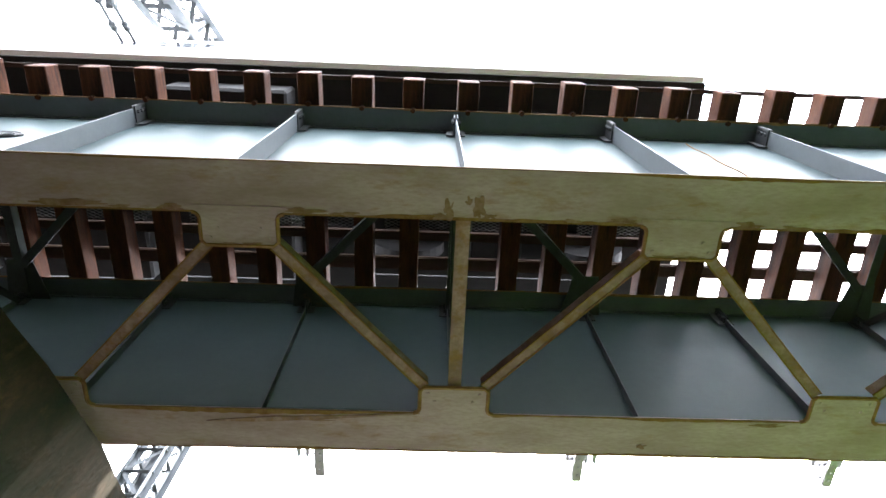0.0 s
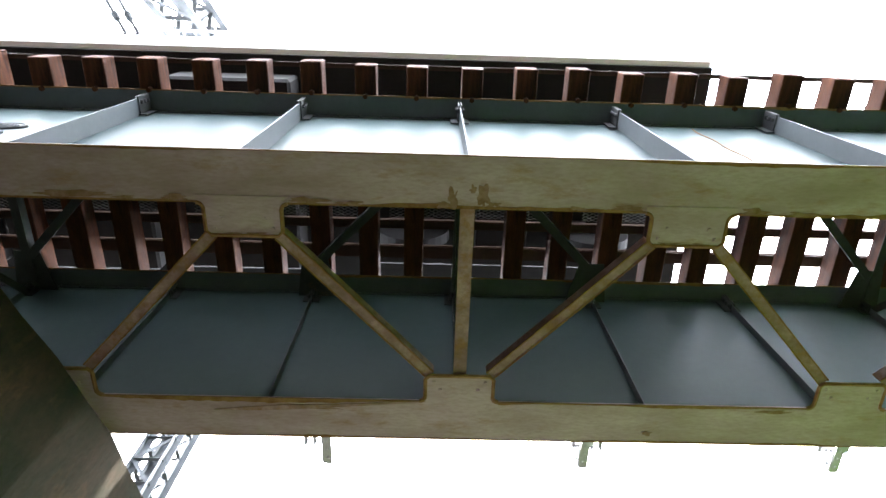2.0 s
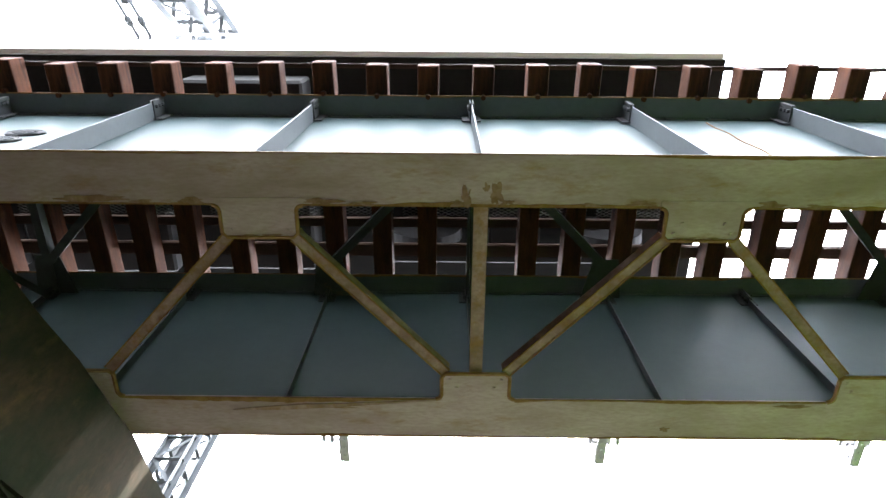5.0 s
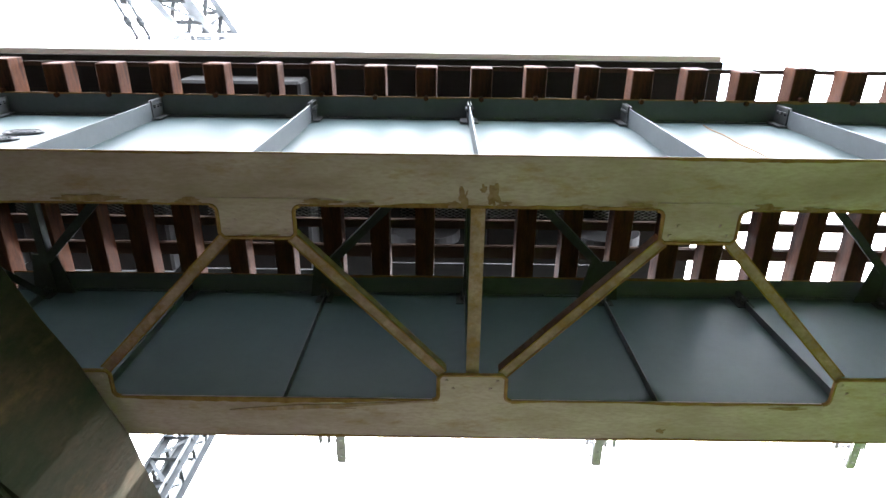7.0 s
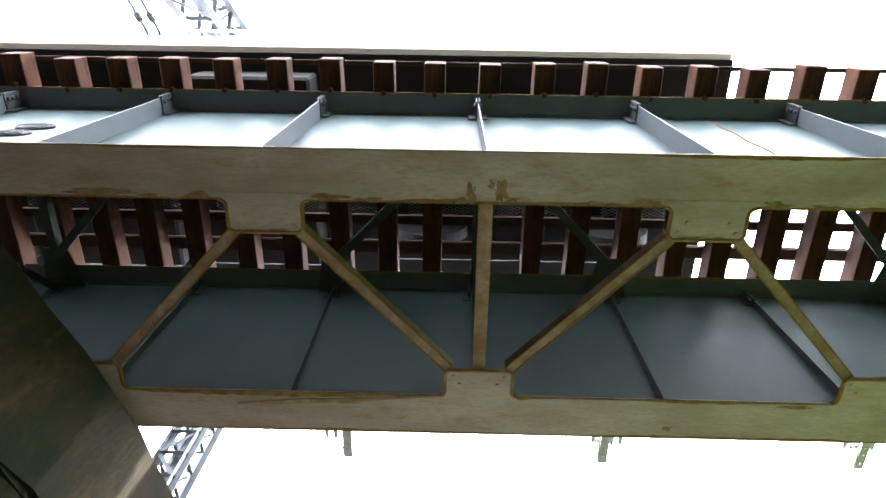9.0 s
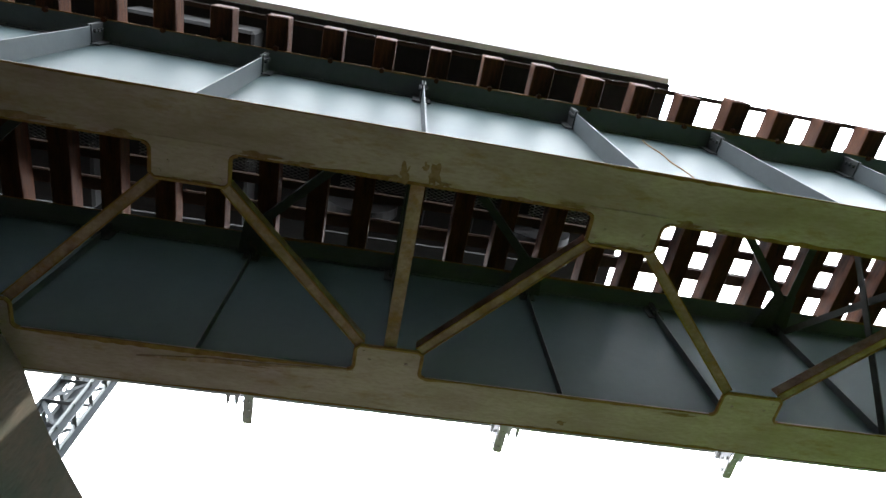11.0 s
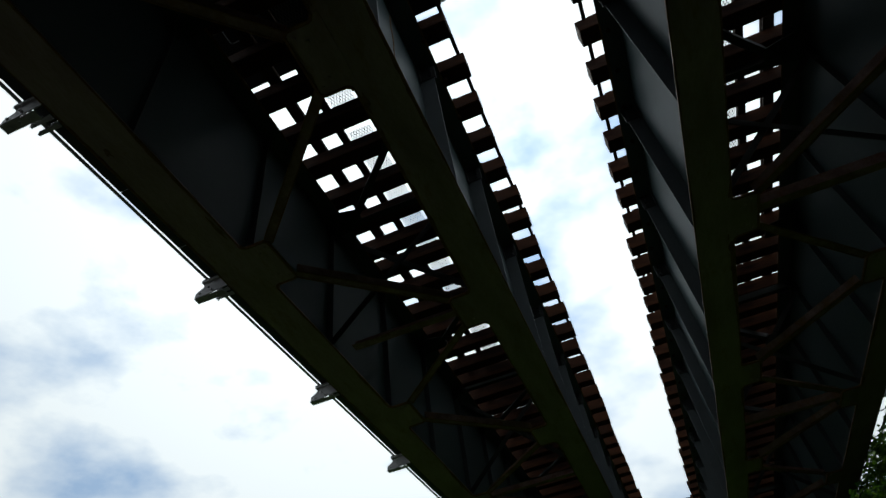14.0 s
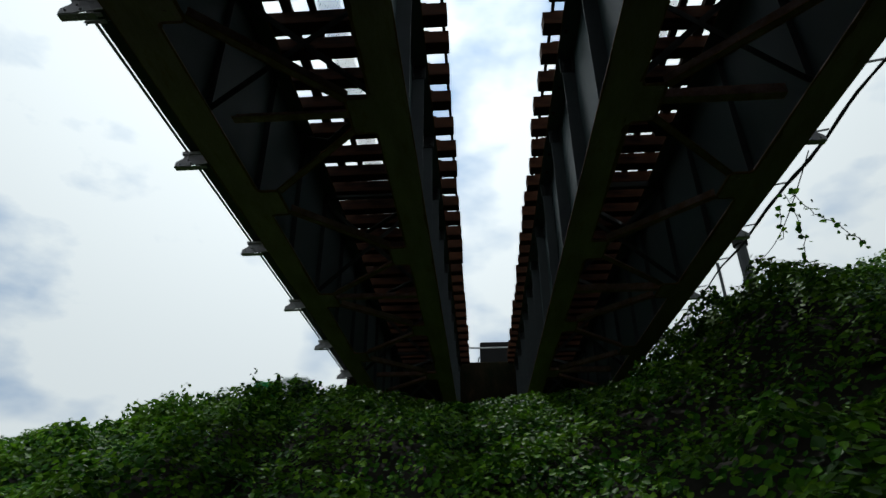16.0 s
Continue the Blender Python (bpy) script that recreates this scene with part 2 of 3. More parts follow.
    # gusset plates on the bottom flange
    for x in gusset_x:
        e, t = y + inner * W / 2, y + inner * (W / 2 + 0.225)
        half, r = 0.250, 0.045
        pts = [(x - half - r, e)]
        for i in range(1, 5):
            a = i / 5 * math.pi / 2
            pts.append((x - half - r + r * math.sin(a), e + inner * r * (1 - math.cos(a))))
        pts += [(x - half, e + inner * r), (x - half, t - inner * 0.03), (x - half + 0.03, t)]
        pts += [(2 * x - px, py) for px, py in pts[::-1]]
        outline = pts + [(x + half + r, e - inner * 0.05), (x - half - r, e - inner * 0.05)]
        if inner > 0:
            outline = outline[::-1]
        bm = bmesh.new()
        prism(bm, outline, HB - 0.004, HB + 0.010)
        g = part("gusset_plate", bm, M_FLANGE, parent)
        bm = bmesh.new()
        tube(bm, [(px, py, HB + 0.002) for px, py in pts], 0.016, 5)
        part("rust_edge", bm, M_RUST, g, "rusty weld bead")
        bm = bmesh.new()
        for q in (-1, 1):
            for d in (0.05, 0.12):
                bolt(bm, (x + q * (half - 0.06 - (0.0 if d < 0.1 else 0.05)), t - inner * d, HB - 0.004), (0, 0, -1), 0.015, 0.010)
        tagged(part("bolts", bm, M_FLANGE, g), kind="stuff")


def span(name, label, mirror, x0, x1):
    """A deck plate girder span: two girders with bracing between them."""
    flip = lambda y: 2 * GAP - y if mirror else y
    sg = -1 if mirror else 1
    top = thing(name, label, "railway bridge", "bridge spans", at=(0, 0, 0))
    n0, n1 = math.ceil((x0 + 0.4 - XG) / P), math.floor((x1 - 0.4 - XG) / P)
    gi = [XG + k * P for k in range(n0, n1 + 1)]
    m0, m1 = math.ceil((x0 + 0.4 - XS) / P), math.floor((x1 - 0.4 - XS) / P)
    go = [XS + k * P for k in range(m0, m1 + 1)]
    girder(top, flip(YI), sg, gi, x0, x1)
    girder(top, flip(YO), -sg, go, x0, x1)
    yi, yo = YI + W / 2 + 0.225, YO - W / 2 - 0.225
    for a in gi:
        for s in (-1, 1):
            b = a + s * P / 2
            if any(abs(b - g) < 0.01 for g in go):
                bm = bmesh.new()
                angle_bar(bm, (a + s * 0.22, flip(yi), HB + 0.018), (b - s * 0.22, flip(yo), HB + 0.018), 0.075, 0.012, flip=s * sg)
                br = part("lateral_brace", bm, M_BRACE, top, "rust-streaked steel angle brace")
                bm = bmesh.new()
                d = Vector((b - s * 0.22 - a - s * 0.22, flip(yo) - flip(yi), 0)).normalized()
                n = Vector((-d.y, d.x, 0))
                for q in (-1, 1):
                    o = n * q * 0.036
                    beam(bm, Vector((a + s * 0.22, flip(yi), HB + 0.010)) + o, Vector((b - s * 0.22, flip(yo), HB + 0.010)) + o, 0.010, 0.010)
                tagged(part("rust_edge", bm, M_RUST, br), kind="stuff")
    # upper bracing, leaning away from the middle panel on both sides
    for c in go:
        for s in (-1, 1):
            b = c + s * P / 2
            if x0 + 0.2 < b < x1 - 0.2 and s * (c - XS) > -0.01:
                bm = bmesh.new()
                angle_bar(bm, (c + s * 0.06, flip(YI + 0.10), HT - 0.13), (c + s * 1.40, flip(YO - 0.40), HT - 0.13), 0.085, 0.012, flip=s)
                part("upper_brace", bm, M_BRACE_SHADED, top)
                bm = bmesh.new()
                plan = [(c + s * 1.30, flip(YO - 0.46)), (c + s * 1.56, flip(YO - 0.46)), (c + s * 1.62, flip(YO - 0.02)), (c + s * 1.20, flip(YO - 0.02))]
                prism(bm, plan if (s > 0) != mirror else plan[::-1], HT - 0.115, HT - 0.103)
                part("upper_gusset", bm, M_BRACE_SHADED, top)
    # cross frames
    k = math.ceil((x0 + 0.3 - XS) / (1.5 * P))
    while XS + k * 1.5 * P < x1 - 0.3:
        x = XS + k * 1.5 * P
        a, b = flip(YI + 0.02), flip(YO - 0.02)
        bm = bmesh.new()
        angle_bar(bm, (x, flip(YI + W / 2 - 0.02), HB + 0.030), (x, flip(YO - W / 2 - 0.15), HB + 0.030), 0.095, 0.012)
        part("bottom_strut", bm, M_BRACE, top)
        bm = bmesh.new()
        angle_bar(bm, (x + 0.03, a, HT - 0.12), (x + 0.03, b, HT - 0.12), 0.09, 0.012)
        part("top_strut", bm, M_BRACE_SHADED, top)
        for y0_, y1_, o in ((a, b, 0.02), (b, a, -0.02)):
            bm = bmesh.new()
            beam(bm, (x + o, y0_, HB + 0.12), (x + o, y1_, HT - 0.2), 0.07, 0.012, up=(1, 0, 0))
            part("cross_brace", bm, M_BRACE_SHADED, top)
        k += 1
    # outriggers of the side walkway: an upright tapered plate with a narrow foot, and a pipe clamp beside it
    k = math.ceil((x0 + 0.3 + 1.208) / P)
    while -1.208 + k * P < x1 - 0.2:
        x = -1.208 + k * P
        bm = bmesh.new()
        beam(bm, (x, flip(YO + 0.008), TW - 0.04), (x, flip(4.86), TW - 0.04), 0.075, 0.05)
        o = part("outrigger", bm, M_GALV, top, "galvanised steel walkway bracket")
        bm = bmesh.new()
        outline = [(3.55, TW - 0.02), (4.83, TW - 0.02), (4.84, TW - 0.12), (4.95, TW - 0.19), (4.96, TW - 0.265), (4.80, TW - 0.27), (3.55, TW - 0.14)]
        lo = [bm.verts.new((x - 0.006, flip(a), b)) for a, b in outline]
        hi = [bm.verts.new((x + 0.006, flip(a), b)) for a, b in outline]
        bm.faces.new(lo if mirror else lo[::-1])
        bm.faces.new(hi[::-1] if mirror else hi)
        for i in range(7):
            q = (lo[i], lo[(i + 1) % 7], hi[(i + 1) % 7], hi[i])
            bm.faces.new(q[::-1] if mirror else q)
        for yy, zz in ((4.76, 0.07), (4.76, 0.15), (4.88, 0.22), (4.70, 0.22)):
            for q in (-1, 1):
                bolt(bm, (x + q * 0.006, flip(yy), TW - zz), (q, 0, 0), 0.015, 0.02)
        bmesh.ops.recalc_face_normals(bm, faces=bm.faces)
        part("end_plate", bm, M_GALV, o)
        bm = bmesh.new()
        a_, b_ = sorted((flip(4.55), flip(4.97)))
        box(bm, x + 0.006, x + 0.105, a_, b_, TW - 0.275, TW - 0.263)
        for yy in (4.66, 4.77, 4.88):
            bolt(bm, (x + 0.055, flip(yy), TW - 0.275), (0, 0, -1), 0.016, 0.014)
        part("foot", bm, M_GALV, o)
        xc = x - 0.17 if k == 0 else x + 0.24
        bm = bmesh.new()
        for dx in (-0.05, 0.05):
            plan = [(xc + dx - 0.028, flip(4.6)), (xc + dx + 0.028, flip(4.6)), (xc + dx + 0.022, flip(4.84)), (xc + dx, flip(4.88)), (xc + dx - 0.022, flip(4.84))]
            prism(bm, plan if not mirror else plan[::-1], TW - 0.09, TW - 0.075)
            bolt(bm, (xc + dx, flip(4.83), TW - 0.09), (0, 0, -1), 0.014, 0.04)
        beam(bm, (xc - 0.08, flip(4.74), TW - 0.05), (xc + 0.08, flip(4.74), TW - 0.05), 0.05, 0.05)
        part("pipe_clamp", bm, M_GALV, top)
        k += 1
    return top


near_span = span("bridge_span", "grey painted steel plate girder railway span with rust-edged bracing", False, X0, X1)
far_span = span("bridge_span", "dark grey steel plate girder span on the neighbouring track", True, X0, X1)
span("bridge_span", "grey steel plate girder span going on beyond the pier", False, XW, X0 - 0.06)
span("bridge_span", "grey steel plate girder span going on beyond the pier", True, XW, X0 - 0.06)


# ---- track ----
def sleepers(mirror):
    mid, half = (YT, 1.50) if mirror else (YC, 1.43)
    a, b = mid - half, mid + half
    bm = bmesh.new()
    box(bm, -0.10, 0.10, a, b, TIE0, TIE1, 0.007)
    for e in (a + 0.28, b - 0.28):
        bolt(bm, (0.0, e, TIE0 - 0.002), (0, 0, -1), 0.028, 0.05)
        bolt(bm, (0.04, e + 0.09, TIE1), (0, 0, 1), 0.024, 0.05)
        box(bm, -0.085, 0.02, e - 0.02, e + 0.13, TIE1 - 0.002, TIE1 + 0.035, 0.004)
    # chair plates under the rails
    for e in (-0.55, 0.55):
        box(bm, -0.09, 0.09, mid + e - 0.13, mid + e + 0.13, TIE1 - 0.001, TIE1 + 0.004)
    me = finish(bm, "sleeper", M_TIE)
    if mirror:
        xs = [6.09 + 0.508 * k for k in range(-36, 27)]
    else:
        xs = [0.32 + 0.503 * k for k in range(-26, 11)] + [5.80 + 0.558 * k for k in range(25)]
    for x in xs:
        ob = new("sleeper", me)
        ob.location = (x + random.uniform(-0.012, 0.012), random.uniform(-0.022, 0.022), 0)
        ob.rotation_euler = (0, 0, random.uniform(-0.012, 0.012))
        tagged(ob, "dark weathered timber sleeper bolted across the girders", "sleeper", "bridge sleepers")


def rails(mirror):
    mid = YT if mirror else YC
    for y, hgt, lab, nm in ((-0.545, 0.153, "rusty running rail spiked to timber sleepers", "rail"), (0.545, 0.153, "rusty running rail spiked to timber sleepers", "rail"),
                        (-0.222, 0.12, "rusty guard rail between the running rails", "guard_rail"), (0.222, 0.12, "rusty guard rail between the running rails", "guard_rail")):
        bm = bmesh.new()
        prof = [(-0.062, 0), (0.062, 0), (0.062, 0.012), (0.010, 0.028), (0.010, hgt - 0.04), (0.032, hgt - 0.03), (0.030, hgt), (-0.030, hgt), (-0.032, hgt - 0.03), (-0.010, hgt - 0.04), (-0.010, 0.028), (-0.062, 0.012)]
        lo = [bm.verts.new((X0 - 12, mid + y + py * (0.75 if nm == "guard_rail" else 1.05), TIE1 + 0.005 + pz)) for py, pz in prof]
        hi = [bm.verts.new((X1 + 14, mid + y + py * (0.75 if nm == "guard_rail" else 1.05), TIE1 + 0.005 + pz)) for py, pz in prof]
        bm.faces.new(lo[::-1])
        bm.faces.new(hi)
        for i in range(12):
            bm.faces.new((lo[i], lo[(i + 1) % 12], hi[(i + 1) % 12], hi[i]))
        solo(nm, bm, M_RAIL, lab, "rail", "track rails")
    for y in (-1.39, 1.39):
        bm = bmesh.new()
        box(bm, XW, X1, mid + y - 0.022, mid + y + 0.022, TIE1 + 0.003, TIE1 + 0.015)
        solo("tie_bar", bm, M_RAIL, "long flat steel bar over the sleeper ends", "steel bar", "sleeper end bars")


for far in (False, True):
    sleepers(far)
    rails(far)


def walkway(mirror):
    flip = lambda y: 2 * GAP - y if mirror else y
    t = thing("side_walkway", "narrow dark steel walkway with an edge pipe beside the girder", "walkway")
    k = XW
    while k < X1 - 0.1:
        bm = bmesh.new()
        a, b = sorted((flip(3.53), flip(4.76)))
        box(bm, k + 0.005, min(k + 1.0, X1) - 0.005, a, b, TW + 0.0, TW + 0.035, 0.003)
        part("deck_plate", bm, M_DARKSTEEL, t)
        k += 1.0
    bm = bmesh.new()
    tube(bm, [(XW, flip(4.80), TW - 0.0), (X1, flip(4.80), TW - 0.0)], 0.022)
    part("edge_pipe", bm, M_GALV, t)


walkway(False)
walkway(True)

# ---- ground, pier, abutment ----
def bank_height(x, y):
    """The ground: level under the camera, rising to the embankment ahead and an added side hill."""
    side = min(1.0, max(0.0, (-y - 2.6) / 1.2))
    left = min(1.0, max(0.0, (y - 3.0) / 1.5))
    foot = 1.5 - min(3.5, max(0.0, -y - 0.2) * 2.0)
    top = 13.2 - 1.4 * left - 3.4 * side
    crest = 5.05 + 0.40 * side - 0.75 * left - 0.5 * math.exp(-((y - 0.3) / 2.6) ** 2) - 0.20 * max(0.0, y - 4.0) - 0.06 * max(0.0, -y - 6.0)
    crest = max(crest, 1.2)
    s = min(1.0, max(0.0, (x - foot) / max(3.0, top - foot)))
    z = crest * (s * s * (3 - 2 * s) * 0.45 + s * 0.55)
    if x > 15.0 and y > 3.5:
        r = min(1.0, (x - 15.0) / 2.5)
        z += (max(z, 5.0) - z) * r * r * (3 - 2 * r) * min(1.0, (y - 3.5))
    # added hill, out of view to the right, to block low sky light
    r = min(1.0, max(0.0, (-y - 1.12 * x - 2.2) / 2.3)) if y < -2.2 else 0.0
    z += 6.4 * r * r * (3 - 2 * r)
    z += 0.18 * min(1.0, s * 4) * noise.noise(Vector((x * 0.45, y * 0.45, 3.1))) + 0.12 * min(1.0, s * 4) * noise.noise(Vector((x * 1.3, y * 1.3, 7.7)))
    return z


def ground():
    bm = bmesh.new()
    xs = [-400, -150, -60, -25] + [-12 + i * 0.5 for i in range(0, 73)] + [30, 45, 80, 180, 400]
    ys = [-400, -150, -70, -35] + [-22 + i * 0.5 for i in range(0, 89)] + [30, 60, 150, 400]
    g = [[bm.verts.new((x, y, bank_height(x, y) - 0.05)) for y in ys] for x in xs]
    for i in range(len(xs) - 1):
        for j in range(len(ys) - 1):
            bm.faces.new((g[i][j], g[i + 1][j], g[i + 1][j + 1], g[i][j + 1]))
    for f in bm.faces:
        f.smooth = True
    solo("ground", bm, M_SOIL, "bare earth and weeds rising to a steep embankment, with an added unseen side hill", "ground", kind="structure")


ground()


def pier():
    t = thing("bridge_pier", "mossy weathered concrete pier with rounded ends", "pier")
    def ring(grow):
        """A skewed plan with rounded ends."""
        out = []
        y_a, y_b, r = -4.2 - grow, 5.0 + grow, 0.8
        for cx, cy, a0 in ((1.0 + grow - r, y_b - r, 0), (-1.0 - grow + r, y_b - r, 90), (-1.0 - grow + r, y_a + r, 180), (1.0 + grow - r, y_a + r, 270)):
            for i in range(7):
                a = radians(a0 + i * 15)
                py = cy + r * math.sin(a)
                out.append((-3.06 - 0.36 * (4.0 - py) + cx + r * math.cos(a), py))
        # the long face towards the span bulges a little under the outer girder
        for i in range(1, 24):
            py = y_a + r + (y_b - y_a - 2 * r) * i / 24
            out.append((-3.06 - 0.36 * (4.0 - py) + 1.0 + grow + 0.12 * math.exp(-((py - 2.7) / 0.55) ** 2), py))
        return out
    bm = bmesh.new()
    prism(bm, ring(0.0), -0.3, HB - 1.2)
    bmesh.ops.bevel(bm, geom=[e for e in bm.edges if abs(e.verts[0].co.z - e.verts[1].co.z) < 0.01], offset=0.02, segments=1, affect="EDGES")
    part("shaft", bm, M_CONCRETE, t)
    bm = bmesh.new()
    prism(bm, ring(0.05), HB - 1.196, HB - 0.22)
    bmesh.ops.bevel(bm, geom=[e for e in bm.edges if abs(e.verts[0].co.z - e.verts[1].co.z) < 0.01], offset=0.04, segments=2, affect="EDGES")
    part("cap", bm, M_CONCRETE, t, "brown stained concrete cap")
    for y in (YI, YO, 2 * GAP - YI, 2 * GAP - YO):
        bm = bmesh.new()
        bx = -3.06 - 0.36 * (4.0 - y)
        box(bm, bx - 0.28, bx + 0.28, y - 0.2, y + 0.2, HB - 0.22, HB - 0.12, 0.01)
        box(bm, bx - 0.2, bx + 0.2, y - 0.15, y + 0.15, HB - 0.12, HB - 0.001, 0.01)
        part("bearing", bm, M_RUST, t, "rusty cast steel bearing")


pier()


def abutment():
    t = thing("abutment", "dark concrete abutment with a low equipment box", "abutment")
    bm = bmesh.new()
    box(bm, X1 + 0.1, X1 + 1.9, -4.6, 4.7, -0.3, TIE0 + 0.15, 0.03)
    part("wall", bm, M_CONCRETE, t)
    bm = bmesh.new()
    box(bm, X1 + 0.5, X1 + 1.3, -0.78, 0.26, TIE0 + 0.151, TIE0 + 0.98, 0.05)
    b_ = part("equipment_box", bm, M_UNDER, t)
    bm = bmesh.new()
    tube(bm, [(X1 + 0.48, 0.26 + 0.06 * math.sin(i * 0.5), TIE0 + 0.32 + 0.1 * math.cos(i * 0.5)) for i in range(8)], 0.02)
    part("handle_loop", bm, M_UNDER, b_)
    bm = bmesh.new()
    tube(bm, [(X1 - 0.5, 1.05, 6.42 + ZC), (X1 - 0.5, 0.2, 6.38 + ZC), (X1 - 0.5, -0.66, 6.38 + ZC)], 0.028)
    part("conduit", bm, M_PIPE, t, "pale thin conduit")


abutment()


# ---- gratings between the guard rails ----
def gratings():
    vs, fs = [], []
    half, cell_x, cell_y, r = 0.98, 0.075, 0.035, 0.0035
    ny, nx = 8, 26
    y0 = -cell_y * ny / 2

    def bar(a, b):
        d = Vector(b) - Vector(a)
        n = Vector((-d.y, d.x, 0)).normalized() * r
        k = len(vs)
        for p in (Vector(a), Vector(b)):
            for z in (0.0, 0.006):
                vs.extend([(p.x - n.x, p.y - n.y, z), (p.x + n.x, p.y + n.y, z)])
        fs.extend([(k, k + 1, k + 5, k + 4), (k + 3, k + 2, k + 6, k + 7), (k, k + 4, k + 6, k + 2), (k + 1, k + 3, k + 7, k + 5)])

    for i in range(nx):
        for j in range(ny):
            xa, ya = -half + i * cell_x, y0 + j * cell_y
            bar((xa, ya, 0), (xa + cell_x / 2, ya + cell_y / 2, 0))
            bar((xa + cell_x / 2, ya + cell_y / 2, 0), (xa + cell_x, ya, 0))
            bar((xa, ya + cell_y, 0), (xa + cell_x / 2, ya + cell_y / 2, 0))
            bar((xa + cell_x / 2, ya + cell_y / 2, 0), (xa + cell_x, ya + cell_y, 0))
    me = bpy.data.meshes.new("mesh_panel")
    me.from_pydata(vs, [], fs)
    me.materials.append(M_MESH)
    for mirror in (False, True):
        y = YT if mirror else YC
        for k in range(11):
            ob = new("mesh_panel", me)
            ob.location = (X0 + 1.0 + k * 2.05, y, TIE1 + 0.006)
            tagged(ob, "expanded metal mesh panel lying on the sleepers", "metal mesh", "track mesh panels")


gratings()

# ---- maker's plates and marks on the web ----
def oval_plate(x, z):
    bm = bmesh.new()
    k = 24
    for rx, rz, d0, d1 in ((0.165, 0.105, 0.0, 0.010),):
        a = [bm.verts.new((x + rx * math.cos(2 * math.pi * i / k), YI - 0.008 - d0, z + rz * math.sin(2 * math.pi * i / k))) for i in range(k)]
        b = [bm.verts.new((v.co.x, YI - 0.008 - d1, v.co.z)) for v in a]
        bm.faces.new(b)
        for i in range(k):
            bm.faces.new((a[i], a[(i + 1) % k], b[(i + 1) % k], b[i]))
    p = thing("maker_plate", "dark oval cast plate with raised lettering bars", "plate", "cast plates")
    part("plate", bm, M_DARKSTEEL, p)
    bm = bmesh.new()
    tube(bm, [(x + 0.150 * math.cos(2 * math.pi * i / k), YI - 0.020, z + 0.092 * math.sin(2 * math.pi * i / k)) for i in range(k + 1)], 0.006, 5)
    part("rim", bm, M_MAST, p)
    for j, (w, zz) in enumerate(((0.13, 0.046), (0.20, 0.015), (0.19, -0.018), (0.11, -0.050))):
        bm = bmesh.new()
        box(bm, x - w / 2, x + w / 2, YI - 0.026, YI - 0.0185, z + zz - 0.006, z + zz + 0.006)
        part("raised_bar", bm, M_MAST, p)


oval_plate(-3.56, 4.84 + ZC)
oval_plate(-3.52, 5.09 + ZC)


# a rusted weld seam on the web and the tapered end of a cover plate
bm = bmesh.new()
tube(bm, [(2.40 + 0.012 * math.sin(i * 1.3), YI - 0.008, HB + 0.15 + i * 0.12) for i in range(16)], 0.007, 5)
part("weld_seam", bm, M_RUST, near_span, "rust-brown vertical seam")
bm = bmesh.new()
prism(bm, [(-1.62, 2.905), (-1.25, 2.902), (-0.78, 2.868), (-0.04, 2.80), (-0.04, 2.792), (-0.78, 2.838), (-1.12, 2.85), (-1.56, 2.893)], HB - 0.006, HB + 0.001)
part("cover_plate_lip", bm, M_BRACE, near_span, "dark stained plate lip")


# ---- rust blooms on the undersides of the near span's flanges ----
def rust_bloom(x, y, rx, ry, seed):
    """A ragged flake of rust just under the plate."""
    bm = bmesh.new()
    k = 26
    rim = []
    for i in range(k):
        a = 2 * math.pi * i / k
        r = 0.65 + 0.75 * noise.noise(Vector((math.cos(a) * 1.6, math.sin(a) * 1.6, seed)))
        rim.append((x + rx * r * math.cos(a), y + ry * r * math.sin(a)))
    prism(bm, rim, HB - 0.0058, HB - 0.0044)
    part("rust_bloom", bm, M_STAIN, near_span, "thin brown rust bloom")


M_STAIN = material("rust_stain", (0.24, 0.15, 0.12), 0.85, dark=(0.12, 0.065, 0.035), fine=45, coarse=14, amount=0.9, bump=0.3)
e_in = YI + W / 2
for i, (dx, dy, rx, ry) in enumerate(((-0.09, -0.07, 0.045, 0.085), (0.10, -0.07, 0.05, 0.09), (-0.16, -0.025, 0.08, 0.03), (0.17, -0.03, 0.06, 0.03), (0.03, -0.13, 0.03, 0.04))):
    rust_bloom(XS + dx, e_in + dy, rx, ry, i * 2.3 + 0.4)
for g in (XG, XG + P):
    for i, (dx, dy, rx, ry) in enumerate(((0.42, -0.03, 0.15, 0.032), (-0.42, -0.03, 0.13, 0.028), (0.72, -0.02, 0.14, 0.018), (-0.75, -0.02, 0.12, 0.018), (0.08, 0.215, 0.12, 0.014), (-0.1, 0.212, 0.10, 0.014))):
        rust_bloom(g + dx, e_in + dy, rx, ry, g * 3.1 + i * 1.7)
for i, (x, y, rx, ry) in enumerate(((1.66, YO + 0.08, 0.06, 0.03), (-0.9, YO - 0.10, 0.3, 0.022), (2.6, YO - 0.14, 0.18, 0.02), (-2.3, YI + 0.14, 0.3, 0.03))):
    rust_bloom(x, y, rx, ry, 40 + i * 1.9)


